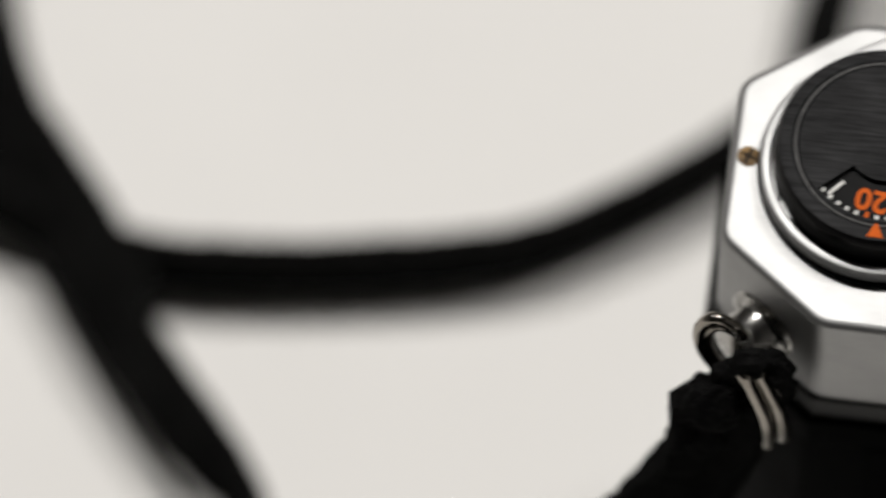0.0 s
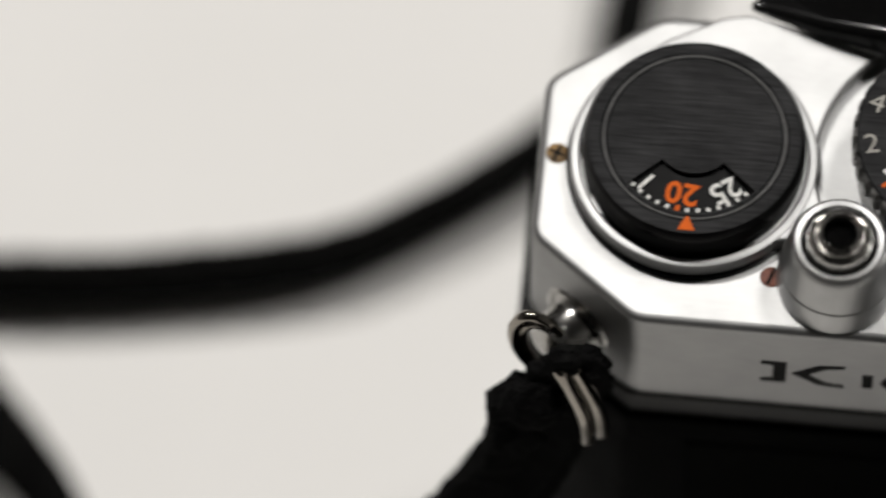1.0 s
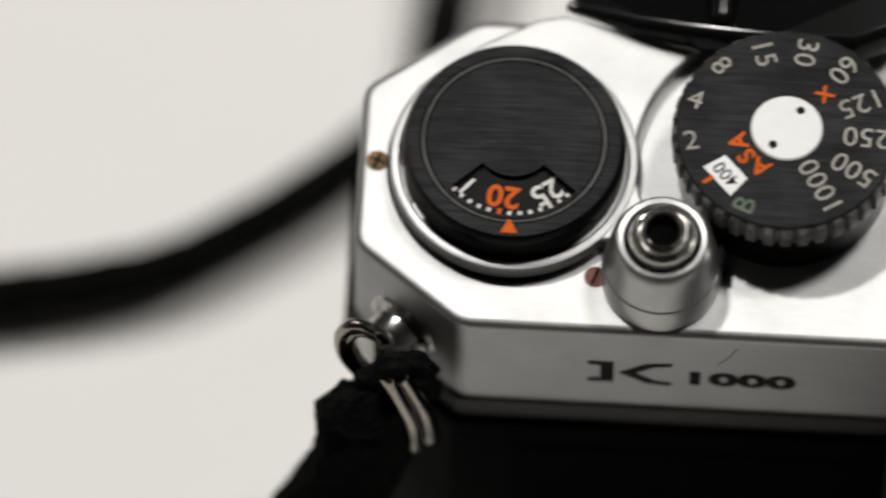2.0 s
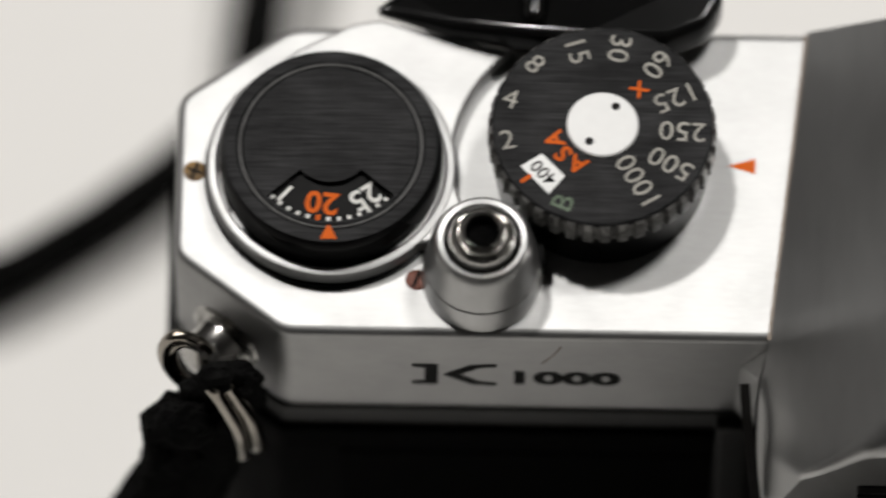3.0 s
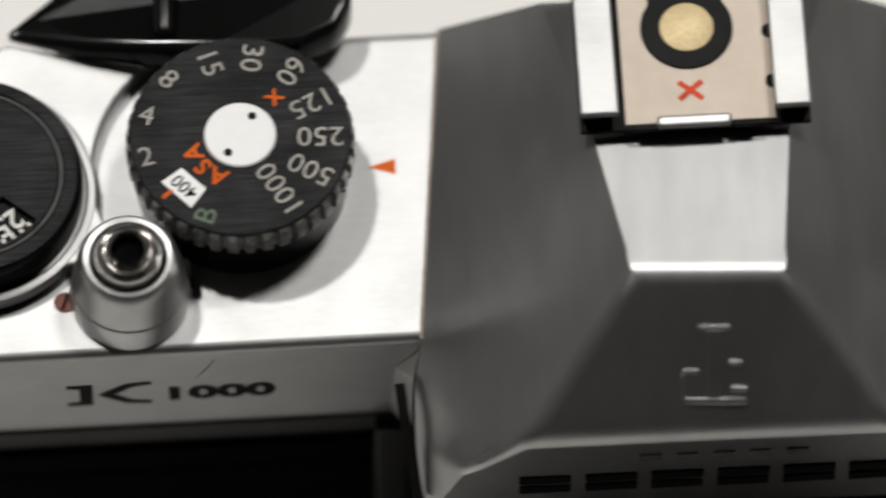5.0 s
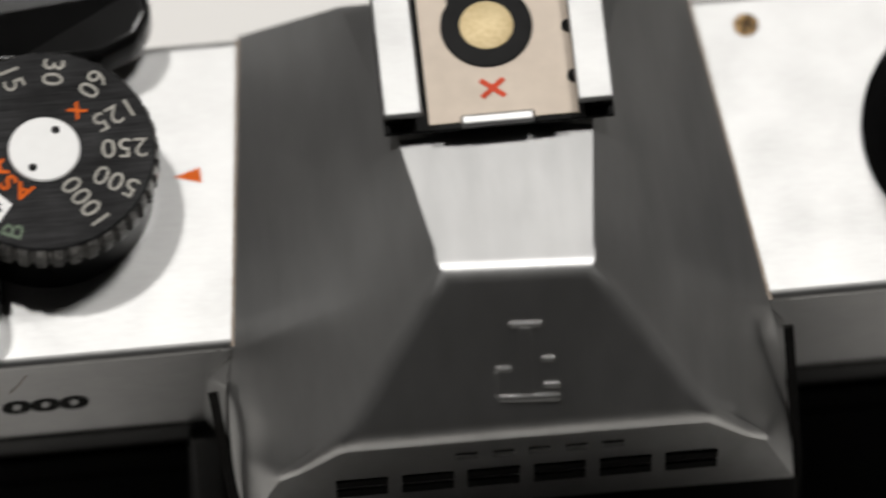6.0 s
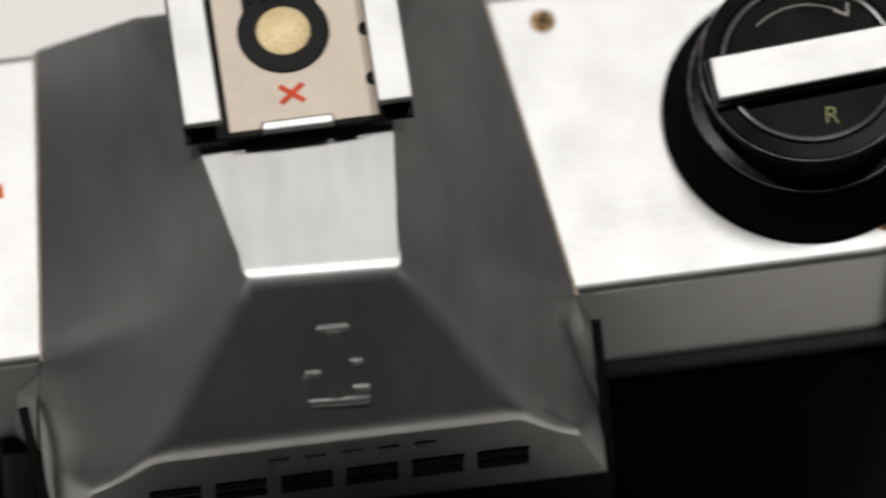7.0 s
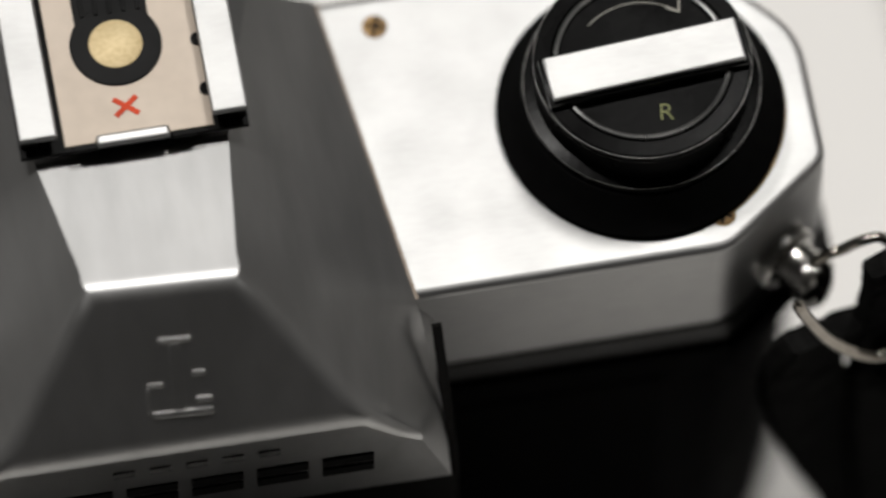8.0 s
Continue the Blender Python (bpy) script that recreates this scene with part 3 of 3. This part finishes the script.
def build_rewind():
    cx, cy = 46.9, 14.4
    base = part("rewind_base", lathe([(12.95, 0.05), (12.95, 0.7), (12.4, 1.3), (11.6, 2.6), (11.1, 4.2), (10.9, 4.6), (10.5, 4.7)], cx, cy, 128), MATT, slr, "flared black rewind knob base")
    part("rewind_step", lathe([(10.6, 4.6), (10.7, 5.2), (10.55, 5.5), (9.6, 5.7), (9.5, 8.0), (9.6, 8.6), (9.75, 9.0), (9.75, 9.7), (9.55, 9.9), (8.2, 9.95), (8.0, 9.6), (0, 9.55)], cx, cy, 128), KNOB, base, "glossy black stepped knob")
    part("crank_ring", hoop(7.7, 0.28, pose(cx, cy, 9.85), 96, 8), RING, base, "thin chrome ring")
    # thin pale hoops put the highlights along the knob's edges into colour
    for r, h in ((10.6, 5.45), (9.72, 9.72), (9.62, 8.7)):
        part("step_edge_highlight", hoop(r, 0.04, pose(cx, cy, h), 96, 6), KNURL, base, "thin worn edge, its highlight put into the colour")
    part("rust_line", hoop(12.98, 0.13, pose(cx, cy, 0.06), 48, 6, -66, 14), RUST, base, "brown rust along the foot of the knob")
    turn = pose(0, 0, 0, 0, 0, 4.0)
    crank = part("rewind_crank", block((cx, cy - 0.6, 11.1), (17.6, 4.3, 0.7), 0.2, turn), SATIN, slr, "folding chrome crank handle")
    part("crank_body", block((cx, cy - 0.6, 10.2), (18.4, 4.9, 1.2), 0.25, turn), GLOSS, crank, "black crank underside")
    part("rewind_letter", lettering("R", 2.4, pose(48.05, 9.0, 9.60, 0, 0, -8), weight=-0.02), OLIVE, base, "olive letter")
    part("arrow_arc", hoop(6.1, 0.07, pose(cx, cy - 0.2, 9.6), 24, 6, 52, 132), PALE_PAINT, base, "pale curved arrow")
    a = radians(48)
    tip = Vector((cx + 6.1 * math.cos(a), cy + 6.1 * math.sin(a) - 0.2))
    for way in (80, 150):
        c = tip + Vector((math.cos(radians(way)), math.sin(radians(way)))) * 0.6
        part("arrow_barb", block((c.x, c.y, 9.6), (1.3, 0.2, 0.08), 0.03, pose(0, 0, 0, 0, 0, way)), PALE_PAINT, base)


build_rewind()


def build_screws():
    for name, x, y, r, m, label in (("top_screw", -75.2, 15.35, 1.0, RUST, "tarnished brass screw"), ("top_screw", 24.9, 26.9, 1.15, RUST, "tarnished brass screw in the top plate"),
                                    ("top_screw", 52.3, 2.85, 1.1, RUST, "tarnished brass screw"), ("top_screw", -55.2, 4.9, 1.0, RUST_RED, "rusty red-brown screw")):
        s = part(name, lathe([(r, -0.1), (r, 0.06), (r * 0.85, 0.12), (0, 0.14)], x, y, 28), m, slr, label)
        part("screw_slot", block((x, y, 0.14), (r * 1.6, 0.3, 0.08), 0.0, pose(0, 0, 0, 0, 0, 70)), INK, s)
        if m is RUST:
            part("screw_slot", block((x, y, 0.145), (r * 1.4, 0.26, 0.08), 0.0, pose(0, 0, 0, 0, 0, -20)), INK, s)


build_screws()


def build_model_mark():
    """An upright bar with feet, a thin open wedge, and the number."""
    y = -0.52

    def sheet(name, outline):
        bm = slab(outline, 0.0, 0.1)
        bm.transform(pose(0, y + 0.04, 0, 90, 0, 0))
        part(name, bm, INK, slr)

    sheet("model_bar", [(-55.5, -9.8), (-53.2, -9.8), (-53.2, -5.9), (-55.5, -5.9), (-55.5, -6.35), (-54.4, -6.55), (-54.4, -9.15), (-55.5, -9.35)])
    sheet("model_wedge", [(-52.7, -7.9), (-50.3, -6.0), (-48.0, -5.75), (-48.0, -6.2), (-49.6, -6.5), (-51.3, -7.9), (-49.6, -9.3), (-48.0, -9.55), (-48.0, -10.0), (-50.3, -9.75)])
    part("model_number", lettering("1000", 3.3, pose(-42.1, y - 0.02, -8.5, 90, 0, 0), squeeze=1.55, weight=0.15), INK, slr)


build_model_mark()


def build_wear():
    # brown seams where the housing meets the plate, and a scratch on the front band
    for p, q in (((-23.9, -0.5, 0.03), (-20.7, 30.0, 0.03)), ((23.95, -0.7, 0.03), (20.05, 30.0, 0.03))):
        a, b = Vector(p), Vector(q)
        part("housing_seam", ribbon([a, (a + b) / 2, b], [(1, 0, 0)] * 3, 0.16, 0.04, 0.04, 12), SEAM, slr, "thin brown dirt line")
    a, b = Vector((-42.3, -0.51, -2.0)), Vector((-43.9, -0.51, -5.4))
    part("band_scratch", ribbon([a, (a + b) / 2 + Vector((0.15, 0, 0)), b], [(0.9, 0, 0.4)] * 3, 0.07, 0.03, 0.03, 10), SEAM, slr, "fine diagonal scratch")


build_wear()


def build_lug(x, y, z, way, stout=1.0):
    """A strap stud on a chamfered corner; way: its outward direction."""
    n = Vector(way).normalized()
    m = Matrix.Translation((x, y, z)) @ n.to_track_quat("Z", "Y").to_matrix().to_4x4()
    bm = lathe([(3.7, -0.6), (3.7, 0.7), (3.5, 1.0), (2.9, 1.1), (2.6, 1.4), (2.5, 2.4), (2.6, 3.1), (2.65, 3.7), (2.4, 4.4), (1.7, 4.8), (0, 5.0)], 0, 0, 48)
    bm.transform(m @ Matrix.Diagonal((stout, stout, 1, 1)))
    return part("strap_lug", bm, STUD, slr, "dull chrome strap stud")


build_lug(-71.8, 4.0, -8.9, (-0.62, -0.78, 0.0))
build_lug(58.0, 3.3, -10.6, (0.62, -0.78, 0.0), 0.9)

# ---- the strap ----
strap = thing("camera_strap", (-110, 35, -78), "black woven neck strap looped on the table, tied to chrome rings", "camera strap")


def build_strap():
    # bent split rings at the studs, of two turns of round wire
    for name, line, r in (("split_ring", [(-73.2, -1.0, -3.4), (-74.6, -1.0, -0.9), (-76.4, -1.0, 0.0), (-77.5, -1.2, -1.9), (-77.3, -1.4, -5.1), (-76.1, -1.6, -8.0), (-74.6, -1.8, -9.7), (-73.6, -2.2, -9.6)], 0.55),
                          ("split_ring", [(-73.6, -0.4, -4.4), (-75.0, -0.4, -2.6), (-76.2, -0.5, -2.4), (-76.9, -0.8, -4.0), (-76.6, -1.1, -6.6), (-75.5, -1.4, -9.0), (-74.2, -1.6, -10.4)], 0.6),
                          ("split_ring", [(-73.4, -4.6, -1.4), (-73.0, -5.5, -1.4), (-72.2, -5.7, -3.9), (-71.1, -5.7, -8.6), (-70.7, -5.5, -12.2), (-70.6, -5.0, -16.4)], 0.72),
                          ("split_ring", [(-72.2, -4.6, -1.6), (-71.0, -4.8, -4.8), (-69.9, -4.8, -8.9), (-69.4, -4.6, -12.9), (-69.3, -4.2, -16.2)], 0.72),
                          ("split_ring", [(59.9, 0.0, -7.1), (61.4, 0.0, -5.3), (62.6, 0.0, -4.8), (64.4, 0.0, -3.6), (66.2, 0.0, -3.6), (67.6, 0.0, -6.3)], 0.5),
                          ("split_ring", [(60.4, 0.0, -5.6), (61.5, 0.0, -8.2), (61.7, 0.0, -11.1), (61.1, 0.0, -14.3), (59.9, 0.0, -15.0), (58.8, 0.2, -12.9)], 0.38),
                          ("split_ring", [(57.0, -7.0, 0.5), (58.2, -7.0, -3.3), (60.2, -7.0, -8.0), (62.6, -7.0, -11.4), (65.0, -7.0, -13.0), (66.8, -7.0, -12.1)], 0.6)):
        part(name, tube(line, r), WIRE, strap, "bent chrome split ring", 80)
    # short webbing loops at the rings, frayed
    up, lean = (0, 0, 1), (0.42, 0.1, 0.9)
    side = (0.62, 0.45, 0.64)
    part("strap_loop", ribbon([(-73.4, -4.2, -8.5), (-74.4, -4.6, -13.5), (-76.6, -5.0, -20.0), (-81.0, -7.0, -30.0), (-88, -11, -45), (-95, -18, -62), (-101, -20, -71.5), (-110, -11, -73.5),
                                 (-117, 2, -71.5), (-121.1, 8.2, -70), (-125.5, 12.8, -70), (-131.6, 19.6, -70), (-141.0, 32.0, -70), (-148.8, 45, -70), (-155, 62, -72.5), (-160, 90, -74)],
                                [(0.9, 0, 0.35), (0.9, -0.2, 0.3), (0.9, -0.3, 0.2), (0.9, -0.3, 0.2), (0.9, -0.3, 0.3), (0.7, 0.1, 0.6), (0.6, 0.3, 0.7), (0.3, 0, 0.9), (0.1, -0.35, 0.9), (0.3, 0.0, 0.9), (0.55, 0.3, 0.75), side, side, side, (0.6, 0.3, 0.7), (0.6, 0.2, 0.7)], 3.6, 0.9, 0.25), WEB, strap, "black woven webbing lying askew on the table")
    part("strap_fold", ribbon([(-75.6, -2.0, -10.5), (-75.0, -3.2, -14.5), (-76.2, -5.0, -21.0), (-81.2, -8.0, -31.0), (-89.4, -13, -46)],
                              [(0.7, 0.6, 0.2), (0.8, 0.5, 0.2), (0.9, 0.4, 0.2), (0.9, 0.1, 0.2), (0.9, -0.4, 0.2)], 4.8, 1.2, 0.5, 16), WEB, strap, "frayed doubled webbing end")
    part("strap_loop", ribbon([(66.0, -3.0, -12.5), (69.0, -1.0, -17.0), (69.5, 1, -30.0), (70, 6, -50.0), (75, 18, -66.0), (84, 40, -72.5), (82, 80, -73.4), (50, 118, -73.4), (0, 132, -73.4),
                                 (-46, 110, -68), (-63, 95, -64), (-70.2, 80, -65), (-71.9, 68, -67), (-73.4, 60.5, -69.5), (-79.4, 52.6, -72), (-89.0, 44.8, -72.6), (-99.2, 38.8, -72.6), (-115.5, 35.0, -72.6), (-126.4, 33.6, -72.6), (-134.6, 33.4, -72.6), (-145.4, 35.8, -72.6), (-160, 42, -69), (-182, 58, -73)],
                                [(0.2, 0.9, 0.2), (0.1, 1, 0.2), (0, 1, 0), (0, 1, 0), (0, 0.7, 0.5), up, up, up, up, up, lean, lean, lean, lean, up, up, up, up, up, up, up, up, up], 4.5, 1.1, 0.2), WEB, strap, "black woven webbing standing on its edge")
    part("strap_fold", ribbon([(-159, 62, -72.0), (-151.6, 48.4, -71.5), (-146.0, 41.0, -71), (-140.8, 34.4, -71), (-135, 26, -71)], [side] * 5, 4.4, 0.9, 0.25, 16), WEB, strap, "black webbing doubled where the strap crosses itself")
    for at, r in (((-75.6, -5.6, -8.4), 2.7), ((-74.3, -3.7, -5.6), 1.8), ((-72.9, -4.6, -1.2), 1.7), ((-71.2, -3.2, -4.6), 2.3), ((-71.0, -2.4, -9.5), 2.4), ((-76.4, -4.0, -11.2), 2.9), ((-76.6, -4.6, -15.4), 2.8), ((68.6, -2.0, -9.5), 3.6), ((67.6, -3.8, -19.5), 4.2)):
        bm = bmesh.new()
        bmesh.ops.create_icosphere(bm, subdivisions=4, radius=r)
        for q in bm.verts:
            d = noise.noise(q.co * 0.9 + Vector(at)) * 0.5 + noise.noise(q.co * 3.5) * 0.22
            q.co *= 1 + d * 0.5
        bm.transform(Matrix.Translation(at) @ pose(0, 0, 0, 0, 25, 0) @ Matrix.Diagonal((1.0, 0.75, 1.25, 1)))
        part("strap_knot", bm, WEB, strap, "frayed black webbing bunched in the ring")
    part("strap_fold", ribbon([(67.2, -2.4, -3.0), (66.9, -3.0, -7.5), (66.4, -3.2, -15.5), (66.2, -3.4, -24.0), (66.6, -3.6, -35.0), (67.8, -3.8, -47.0), (70.0, -4, -60.0)],
                              [(0.9, 0.3, 0)] * 7, 3.1, 1.2, 0.4, 16), WEB, strap, "frayed black webbing hanging from the ring")
    part("strap_fold", ribbon([(60.5, -4.8, -10.5), (58.6, -4.6, -17.0), (59.2, -4.0, -25.0), (61.8, -3.0, -37.0), (66.5, -2.0, -54)],
                              [(0.9, 0.3, 0), (0.9, 0.3, 0), (0.9, 0.3, 0), (0.9, 0.3, 0), (0.9, 0.3, 0)], 4.0, 1.2, 0.5, 16), WEB, strap, "frayed doubled webbing end")


build_strap()
